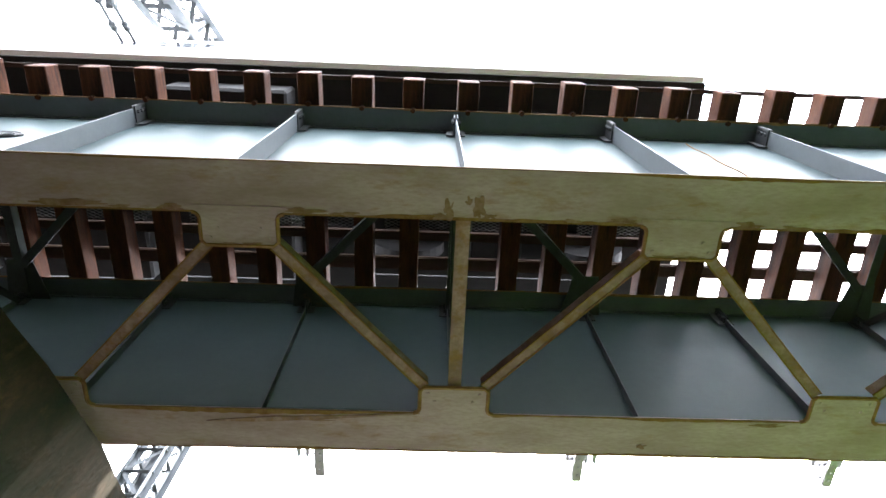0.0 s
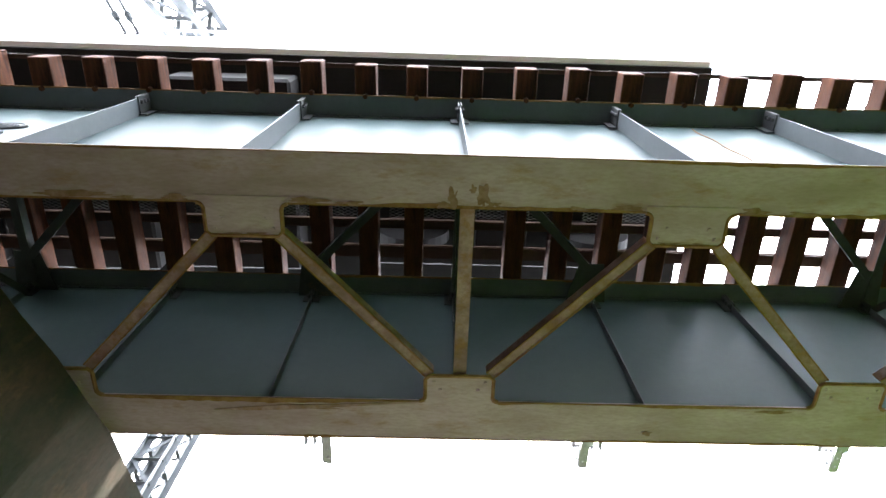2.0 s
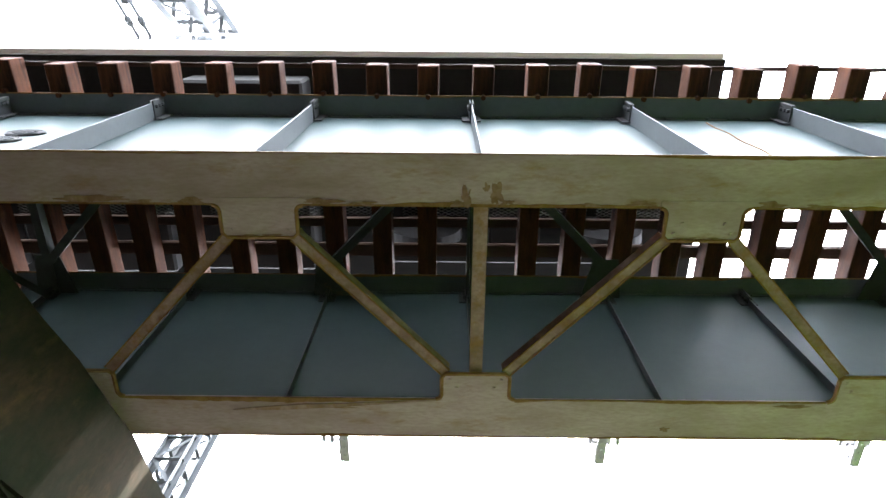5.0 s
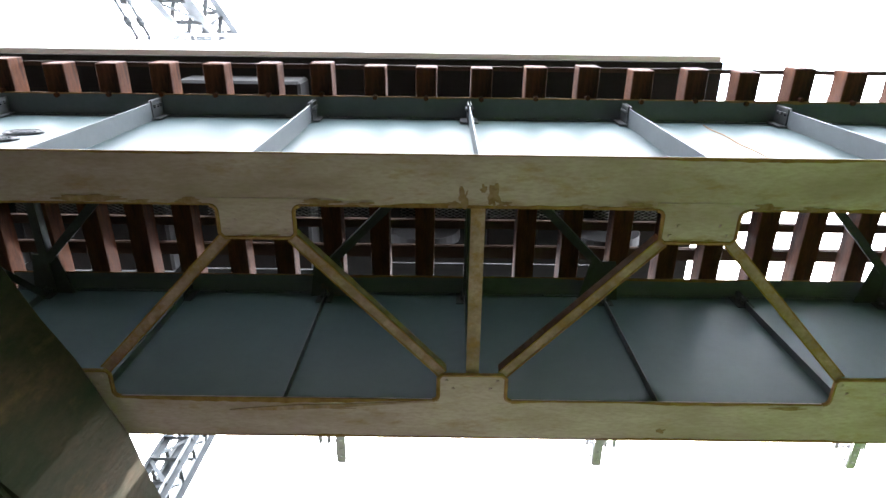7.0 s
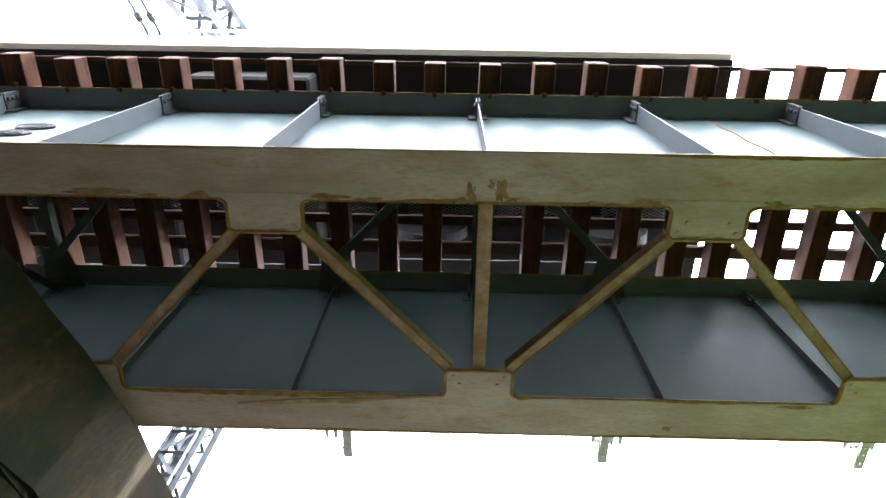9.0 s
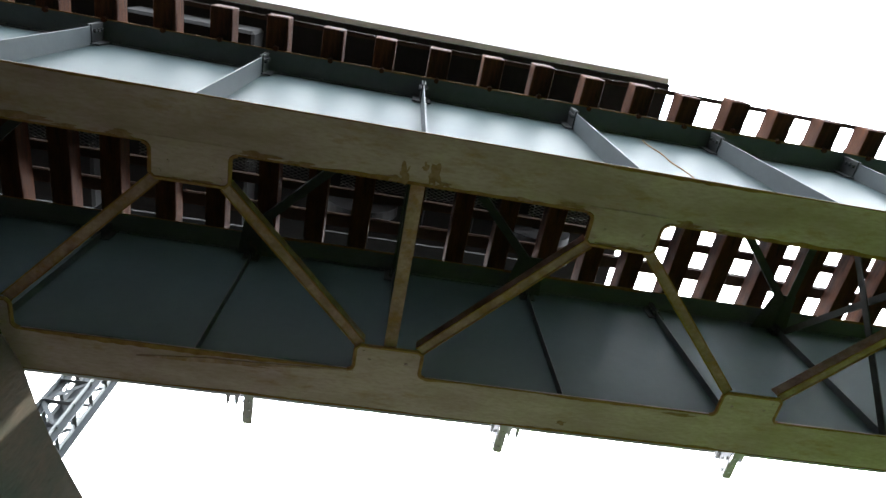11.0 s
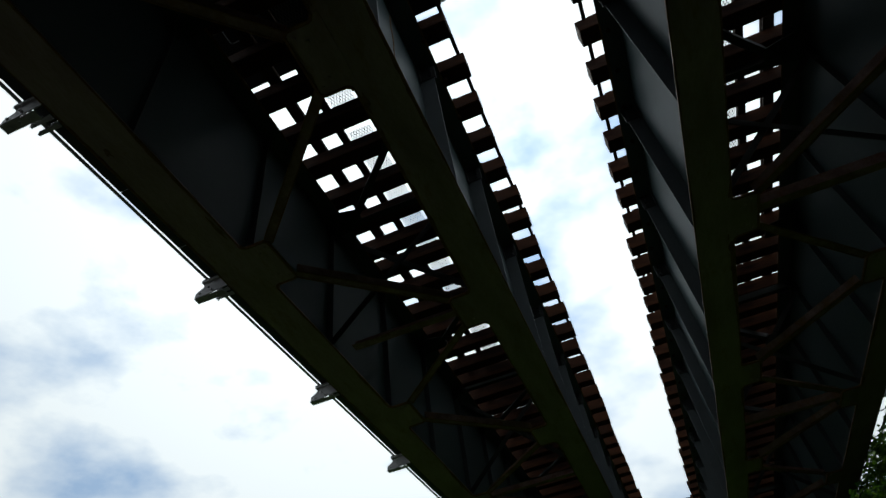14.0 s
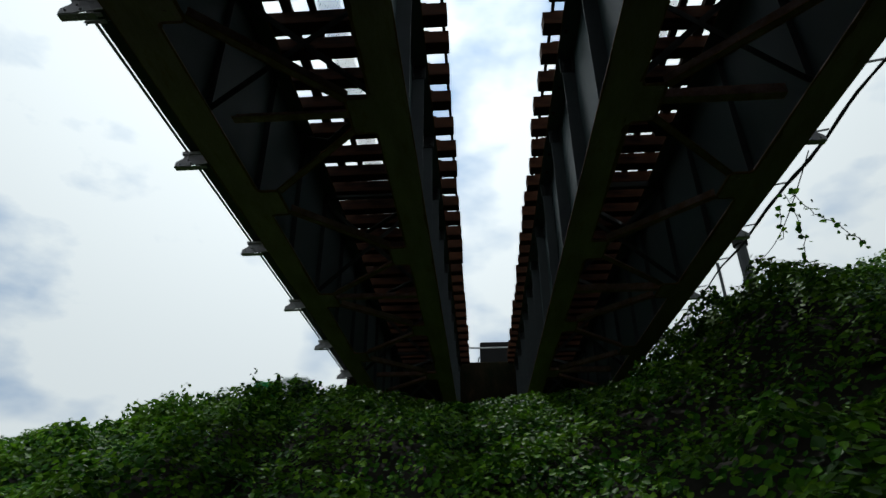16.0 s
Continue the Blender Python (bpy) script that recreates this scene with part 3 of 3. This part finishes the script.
# ---- overhead line masts ----
def lattice(parent, a, b, w, step, leg=0.07, bar=0.035):
    """Four legs and zigzag bars from a to b."""
    a, b = Vector(a), Vector(b)
    d = (b - a).normalized()
    s = d.cross(Vector((1, 0, 0))).normalized()
    u = Vector((1, 0, 0)) - d * d.x
    u.normalize()
    corner = lambda p, i, j: p + s * (i * w / 2) + u * (j * w / 2)
    for i in (-1, 1):
        for j in (-1, 1):
            bm = bmesh.new()
            angle_bar(bm, corner(a, i, j), corner(b, i, j), leg, 0.010, up=u)
            part("leg", bm, M_MAST, parent)
    n = max(2, int((b - a).length / step))
    for k in range(n):
        p, q = a + (b - a) * k / n, a + (b - a) * (k + 1) / n
        sides = [((-1, -1), (1, -1)), ((1, -1), (1, 1)), ((1, 1), (-1, 1)), ((-1, 1), (-1, -1))]
        for e, (c0, c1) in enumerate(sides):
            bm = bmesh.new()
            m0, m1 = (c0, c1) if (k + e) % 2 else (c1, c0)
            beam(bm, corner(p, *m0), corner(q, *m1), bar, 0.008, up=u if e % 2 == 0 else s)
            part("lattice_bar", bm, M_MAST, parent)
            bm = bmesh.new()
            beam(bm, corner(q, *c0), corner(q, *c1), bar, 0.008, up=d)
            part("tie_strut", bm, M_MAST, parent)


mast = thing("catenary_mast", "galvanised lattice steel mast standing beside the bridge pier", "mast")
lattice(mast, (-3.72, 5.95, 0.0), (-3.72, 5.95, 14.0), 0.38, 0.42, 0.09, 0.055)
portal = thing("catenary_portal", "inclined galvanised lattice strut with an arm over the track", "portal")
lattice(portal, (-4.0, -0.75, 8.55 + ZC), (-4.0, 1.15, 11.75 + ZC), 0.5, 0.55, 0.11, 0.075)
bm = bmesh.new()
beam(bm, (-4.35, 0.15, 8.9 + ZC), (-4.35, -2.6, 9.1 + ZC), 0.10, 0.14)
part("arm", bm, M_MAST, portal)
for dx in (0.0, 0.28):
    bm = bmesh.new()
    tube(bm, [(-4.3 + dx * 0.6, -0.1, 8.35 + ZC), (-4.1 + dx * 0.6, 0.85, 8.8 + ZC)], 0.024)
    for f in (0.15, 0.45, 0.5, 0.8):
        c = Vector((-4.3 + dx * 0.6, -0.1, 8.35 + ZC)).lerp(Vector((-4.1 + dx * 0.6, 0.85, 8.8 + ZC)), f)
        bmesh.ops.create_uvsphere(bm, u_segments=8, v_segments=5, radius=0.05, matrix=Matrix.Translation(c))
    part("insulator_rod", bm, M_MAST, portal, "thin rod with insulators")
bm = bmesh.new()
tube(bm, [(-4.0, 1.15, 11.75 + ZC), (-3.8, 3.5, 11.9 + ZC), (-3.55, 5.7, 12.0 + ZC)], 0.06, 8)
part("tie_beam", bm, M_MAST, portal)

# ---- the train standing on the near track ----
M_CAR = material("car_paint", (0.74, 0.75, 0.75), 0.35, dark=(0.60, 0.61, 0.61), fine=18, coarse=1.2, amount=0.4, bump=0.02)
M_STRIPE = material("stripe_paint", (0.05, 0.09, 0.16), 0.4, fine=20, coarse=2, bump=0.02)
M_GLASS = material("window_glass", (0.02, 0.025, 0.03), 0.08, fine=5, coarse=1, amount=0.2, bump=0.0)


def train_car(x_end, length):
    t = thing("train_car", "white railway carriage with dark underfloor gear on the track", "train")
    zr = TIE1 + 0.162
    xa, xb = x_end - length, x_end
    ya, yb = YC - 1.475, YC + 1.475
    bm = bmesh.new()
    box(bm, xa, xb, ya, yb, zr + 0.86, zr + 3.35, 0.03)
    part("body", bm, M_CAR, t)
    bm = bmesh.new()
    box(bm, xa + 0.1, xb - 0.1, ya + 0.12, yb - 0.12, zr + 3.351, zr + 3.65, 0.10)
    part("roof", bm, M_UNDER, t)
    bm = bmesh.new()
    box(bm, xa + 0.02, xb - 0.02, ya + 0.09, yb - 0.09, zr + 0.80, zr + 0.859)
    part("underframe", bm, M_UNDER, t)
    for y, q in ((ya, -1), (yb, 1)):
        bm = bmesh.new()
        box(bm, xa + 0.05, xb - 0.05, y + q * 0.001, y + q * 0.006, zr + 1.30, zr + 1.55)
        part("stripe", bm, M_STRIPE, t)
        k = xa + 0.8
        while k < xb - 1.6:
            bm = bmesh.new()
            box(bm, k, k + 1.2, y + q * 0.001, y + q * 0.007, zr + 1.85, zr + 2.7, 0.002)
            part("window", bm, M_GLASS, t)
            k += 1.75
    bm = bmesh.new()
    box(bm, xb + 0.001, xb + 0.007, YC - 0.95, YC + 0.95, zr + 1.9, zr + 2.85)
    part("end_window", bm, M_GLASS, t)
    for c in (xb - 2.3, xa + 2.3):
        bm = bmesh.new()
        for y in (YC - 0.86, YC + 0.86):
            box(bm, c - 1.55, c + 1.55, y - 0.07, y + 0.07, zr + 0.38, zr + 0.62, 0.02)
        box(bm, c - 0.3, c + 0.3, YC - 0.9, YC + 0.9, zr + 0.45, zr + 0.75, 0.02)
        bogie = part("bogie", bm, M_UNDER, t)
        for x in (c - 1.05, c + 1.05):
            for y in (YC - 0.53, YC + 0.53):
                bm = bmesh.new()
                bmesh.ops.create_cone(bm, cap_ends=True, segments=28, radius1=0.43, radius2=0.42, depth=0.12, matrix=Matrix.Translation((x, y, zr + 0.43)) @ Matrix.Rotation(radians(90), 4, "X"))
                part("wheel", bm, M_UNDER, bogie)
            bm = bmesh.new()
            tube(bm, [(x, YC - 0.95, zr + 0.43), (x, YC + 0.95, zr + 0.43)], 0.08, 10)
            part("axle", bm, M_UNDER, bogie)
    k = xa + 4.6
    while k < xb - 5.4:
        d = random.uniform(0.9, 1.8)
        bm = bmesh.new()
        box(bm, k, k + d, YC - random.uniform(0.9, 1.25), YC + random.uniform(0.9, 1.25), zr + random.uniform(0.25, 0.45), zr + 0.899, 0.03)
        part("equipment_box", bm, M_UNDER, t)
        k += d + random.uniform(0.1, 0.4)
    bm = bmesh.new()
    box(bm, xb, xb + 0.35, YC - 0.12, YC + 0.12, zr + 0.76, zr + 0.98, 0.03)
    part("coupler", bm, M_UNDER, t)


train_car(3.1, 18.5)


# ---- things on the embankment ----
def truck():
    x, y0, z = 19.6, 5.30, bank_height(19.6, 7.5) - 0.30
    t = thing("lorry", "small lorry with a white cab and green load bed", "truck")
    m_white = material("cab_paint", (0.72, 0.73, 0.72), 0.35, fine=20, coarse=2, amount=0.2, bump=0.0)
    m_green = material("bed_paint", (0.02, 0.20, 0.06), 0.5, fine=20, coarse=2, amount=0.4, bump=0.05)
    bm = bmesh.new()
    vs = box(bm, x - 0.85, x + 0.85, y0, y0 + 1.3, z + 0.6, z + 2.45, 0.08)
    for v in vs:
        if v.co.z > z + 1.5 and v.co.y < y0 + 0.3:
            v.co.y += 0.22
    part("cab", bm, m_white, t)
    for a, b in ((y0 + 0.32, y0 + 0.95),):
        bm = bmesh.new()
        box(bm, x - 0.858, x - 0.851, a, b, z + 1.6, z + 2.25, 0.002)
        part("side_window", bm, M_GLASS, t)
    bm = bmesh.new()
    box(bm, x - 0.98, x + 0.98, y0 + 1.45, y0 + 2.1, z + 0.9, z + 2.25, 0.04)
    part("load_bed", bm, m_green, t)
    for q in (-0.8, 0.8):
        for yy in (y0 + 0.65, y0 + 1.75):
            bm = bmesh.new()
            bmesh.ops.create_cone(bm, cap_ends=True, segments=20, radius1=0.38, radius2=0.38, depth=0.24, matrix=Matrix.Translation((x + q, yy, z + 0.38)) @ Matrix.Rotation(radians(90), 4, "Y"))
            part("wheel", bm, M_UNDER, t)
    bm = bmesh.new()
    box(bm, x - 0.45, x + 0.45, y0 + 0.1, y0 + 2.1, z + 0.45, z + 0.62)
    part("chassis", bm, M_UNDER, t)
    bm = bmesh.new()
    box(bm, x - 1.08, x - 0.98, y0 + 1.28, y0 + 1.40, z + 2.1, z + 2.4, 0.02)
    part("mirror", bm, M_UNDER, t)


truck()


def roadside_pole():
    t = thing("utility_pole", "dark stubby pole with a cap behind the weeds", "pole")
    bm = bmesh.new()
    tube(bm, [(16, -7.35, bank_height(16, -7.3) - 0.1), (16, -7.35, 8.25 + ZC)], 0.15, 12)
    part("shaft", bm, M_DARKSTEEL, t)
    bm = bmesh.new()
    tube(bm, [(16, -7.35, 8.25 + ZC), (16, -7.35, 8.42 + ZC)], 0.21, 12)
    part("cap", bm, M_UNDER, t)
    t2 = thing("thin_post", "thin grey steel post behind the weeds", "post")
    bm = bmesh.new()
    tube(bm, [(16.4, -6.75, bank_height(16.4, -6.7) - 0.1), (16.4, -6.75, 7.9 + ZC)], 0.05, 8)
    part("shaft", bm, M_MAST, t2)
    m_y = material("yellow_paint", (0.45, 0.26, 0.03), 0.6, fine=14, coarse=3, amount=0.6, bump=0.1, rust=0.5)
    t3 = thing("yellow_machine", "weathered yellow machine housing half hidden by weeds", "machine")
    bm = bmesh.new()
    z = bank_height(15, -5.9) - 0.05
    box(bm, 14.5, 15.6, -6.5, -5.4, z, z + 1.75, 0.08)
    part("housing", bm, m_y, t3)
    bm = bmesh.new()
    box(bm, 14.4, 15.7, -6.55, -5.35, z + 1.751, z + 1.85, 0.02)
    part("lid", bm, M_UNDER, t3)


roadside_pole()


def cables():
    t = thing("cable_run", "black cable bundle with a messenger wire along the walkway", "cable")
    random.seed(5)
    pts = [(X0 + i * 0.5, -5.10 + 0.01 * math.sin(i * 1.7), 5.88 + ZC + 0.03 * math.cos(i * math.pi / 2.86)) for i in range(49)]
    for k, r in ((0, 0.020), (1, 0.014), (2, 0.010)):
        bm = bmesh.new()
        tube(bm, [(x, y + 0.014 * math.sin(i * 0.9 + k * 2), z + 0.016 * math.cos(i * 1.3 + k * 2) - 0.02) for i, (x, y, z) in enumerate(pts)], r, 6)
        part("cable", bm, M_UNDER, t)
    bm = bmesh.new()
    tube(bm, [(X0, -4.88, 6.02 + ZC), (X1, -4.88, 6.02 + ZC)], 0.008, 5)
    part("messenger_wire", bm, M_UNDER, t)
    for i in range(16):
        bm = bmesh.new()
        x = X0 + 0.9 + i * 1.43
        beam(bm, (x, -4.70, TW - 0.02), (x, -5.10, 5.90 + ZC), 0.03, 0.02)
        part("hook", bm, M_GALV, t)
    w = thing("slack_wire", "thin black wire drooping from the bridge to the pole", "wire")
    bm = bmesh.new()
    a, b = Vector((8.2, -5.0, 5.85 + ZC)), Vector((16, -7.35, 7.6 + ZC))
    tube(bm, [a.lerp(b, i / 12) - Vector((0, 0, 0.5 * math.sin(math.pi * i / 12))) for i in range(13)], 0.010, 5)
    part("wire", bm, M_UNDER, w)


cables()

# ---- creepers on the embankment ----
def leaf_material():
    m = bpy.data.materials.new("leaf")
    m.use_nodes = True
    n, l = m.node_tree.nodes, m.node_tree.links
    bs = n["Principled BSDF"]
    geo = n.new("ShaderNodeNewGeometry")
    r = n.new("ShaderNodeValToRGB")
    e = r.color_ramp.elements
    e[0].position, e[0].color = 0.0, (0.008, 0.032, 0.004, 1)
    e[1].position, e[1].color = 1.0, (0.16, 0.31, 0.014, 1)
    mid = r.color_ramp.elements.new(0.6)
    mid.color = (0.046, 0.145, 0.009, 1)
    l.new(geo.outputs["Random Per Island"], r.inputs["Fac"])
    tex = n.new("ShaderNodeTexNoise")
    tex.inputs["Scale"].default_value = 1.1
    co = n.new("ShaderNodeTexCoord")
    l.new(co.outputs["Object"], tex.inputs["Vector"])
    mix = n.new("ShaderNodeMix")
    mix.data_type = "RGBA"
    mr = n.new("ShaderNodeMapRange")
    for k, v in zip(("From Min", "From Max", "To Min", "To Max"), (0.45, 0.65, 0.0, 0.6)):
        mr.inputs[k].default_value = v
    l.new(tex.outputs["Fac"], mr.inputs["Value"])
    l.new(mr.outputs["Result"], mix.inputs[0])
    l.new(r.outputs["Color"], mix.inputs[6])
    mix.inputs[7].default_value = (0.12, 0.24, 0.010, 1)
    l.new(mix.outputs[2], bs.inputs["Base Color"])
    bs.inputs["Roughness"].default_value = 0.42
    bs.inputs["Specular IOR Level"].default_value = 0.05
    tr = n.new("ShaderNodeBsdfTranslucent")
    l.new(mix.outputs[2], tr.inputs["Color"])
    ms = n.new("ShaderNodeMixShader")
    ms.inputs[0].default_value = 0.3
    l.new(bs.outputs[0], ms.inputs[1])
    l.new(tr.outputs[0], ms.inputs[2])
    l.new(ms.outputs[0], n["Material Output"].inputs["Surface"])
    return m


M_LEAF = leaf_material()


def leaves_mesh(name, places, normals, sizes, rng):
    """Broad pointed leaves, each folded along its midrib."""
    k = len(places)
    n = normals / np.linalg.norm(normals, axis=1)[:, None]
    a = rng.normal(size=(k, 3))
    u = np.cross(n, a)
    u /= np.linalg.norm(u, axis=1)[:, None]
    v = np.cross(n, u)
    shape = [(0.0, -0.50, 0.0), (0.42, -0.22, 0.10), (0.36, 0.18, 0.08), (0.0, 0.62, -0.06), (-0.36, 0.18, 0.08), (-0.42, -0.22, 0.10)]
    co = np.stack([places + (u * x + v * y + n * z) * sizes[:, None] for x, y, z in shape], axis=1).reshape(-1, 3)
    faces = np.array([[0, 1, 2, 3], [0, 3, 4, 5]])
    idx = (np.arange(k)[:, None, None] * 6 + faces[None]).reshape(-1)
    me = bpy.data.meshes.new(name)
    me.vertices.add(len(co))
    me.vertices.foreach_set("co", co.ravel())
    me.loops.add(len(idx))
    me.loops.foreach_set("vertex_index", idx)
    me.polygons.add(k * 2)
    me.polygons.foreach_set("loop_start", np.arange(k * 2) * 4)
    me.polygons.foreach_set("loop_total", np.full(k * 2, 4))
    me.update()
    me.validate()
    me.materials.append(M_LEAF)
    return me


def mound(x, y):
    return 0.62 * max(0.0, noise.noise(Vector((x * 0.8, y * 0.8, 1.3))) + 0.2) + 0.36 * max(0.0, noise.noise(Vector((x * 1.9, y * 1.9, 5.3))) + 0.15)


def creepers():
    rng = np.random.default_rng(7)
    P_, N_, S_ = [], [], []
    total = 0
    while total < 270000:
        x = 1.2 + 16.5 * rng.random() ** 0.85
        y = rng.uniform(-13.5, 17.5)
        if x < 2.6 and -1.2 < y < 3.0:
            continue
        if abs(y) > 2.0 + x * 1.05:
            continue
        if x > X1 - 0.2 and -4.6 < y < 4.6:
            continue
        if x > 4.5 and (-3.6 < y < -0.85 or (1.0 < y < 3.3 and x > 7.0)) and rng.random() < 0.5:
            continue
        z = bank_height(x, y)
        if z < 0.12:
            continue
        h = mound(x, y) * min(1.0, z / 1.2)
        if -3.2 < y < 3.4 and x > 9.5:
            h *= 0.4
        z2 = z + h * (1.0 - 0.5 * rng.random() ** 2) + 0.16 * rng.random() ** 1.5
        e = 0.15
        nx = -(bank_height(x + e, y) + mound(x + e, y) - z - mound(x, y)) / e
        ny = -(bank_height(x, y + e) + mound(x, y + e) - z - mound(x, y)) / e
        P_.append((x, y, z2))
        N_.append((nx * 0.7 + rng.normal() * 0.5 - 0.1, ny * 0.7 + rng.normal() * 0.5, 1.0))
        S_.append(rng.uniform(0.045, 0.105) * (1.15 if x < 5 else 0.95))
        total += 1
    # upright shoots along the crest
    for _ in range(800):
        y = rng.uniform(-11, 16)
        x = rng.uniform(9.0, 13.5)
        if -3.6 < y < 3.7:
            continue
        z = bank_height(x, y) + mound(x, y)
        hgt = rng.uniform(0.10, 0.42)
        lean = rng.normal(size=2) * 0.25
        for k in range(int(7 + hgt * 26)):
            f = rng.random()
            P_.append((x + lean[0] * f * hgt + rng.normal() * 0.035, y + lean[1] * f * hgt + rng.normal() * 0.035, z + f * hgt))
            N_.append((rng.normal(), rng.normal(), 0.8))
            S_.append(rng.uniform(0.05, 0.12) * (1.2 - 0.6 * f))
    ob = new("creepers", leaves_mesh("creepers", np.array(P_), np.array(N_), np.array(S_), rng))
    tagged(ob, "dense green kudzu creepers covering the steep bank", "creeper", kind="stuff")


creepers()


def hanging_vine(points, seed):
    rng = np.random.default_rng(seed)
    t = thing("hanging_vine", "thin vine with dark leaves hanging from the cables", "vine", "hanging vines")
    bm = bmesh.new()
    pts = []
    for a, b in zip(points, points[1:]):
        for i in range(5):
            pts.append(Vector(a).lerp(Vector(b), i / 5) + Vector(rng.normal(size=3) * 0.015))
    pts.append(Vector(points[-1]))
    tube(bm, pts, 0.007, 5)
    part("stem", bm, M_UNDER, t)
    pl = np.array([tuple(p) for p in pts for _ in range(2)]) + rng.normal(size=(len(pts) * 2, 3)) * 0.04
    me = leaves_mesh("leaves", pl, rng.normal(size=(len(pl), 3)), rng.uniform(0.05, 0.13, len(pl)), rng)
    ob = new("leaves", me)
    ob.parent = t
    tagged(ob, kind="stuff")


hanging_vine([(9, -4.9, 5.55 + ZC), (8.95, -4.95, 5.0 + ZC), (9.0, -4.92, 4.45 + ZC)], 1)
hanging_vine([(8.9, -4.95, 5.5 + ZC), (8.9, -5.2, 5.1 + ZC), (8.8, -5.5, 4.75 + ZC), (8.8, -5.75, 4.45 + ZC)], 2)
hanging_vine([(9.3, -4.9, 5.5 + ZC), (9.35, -4.85, 4.9 + ZC)], 3)
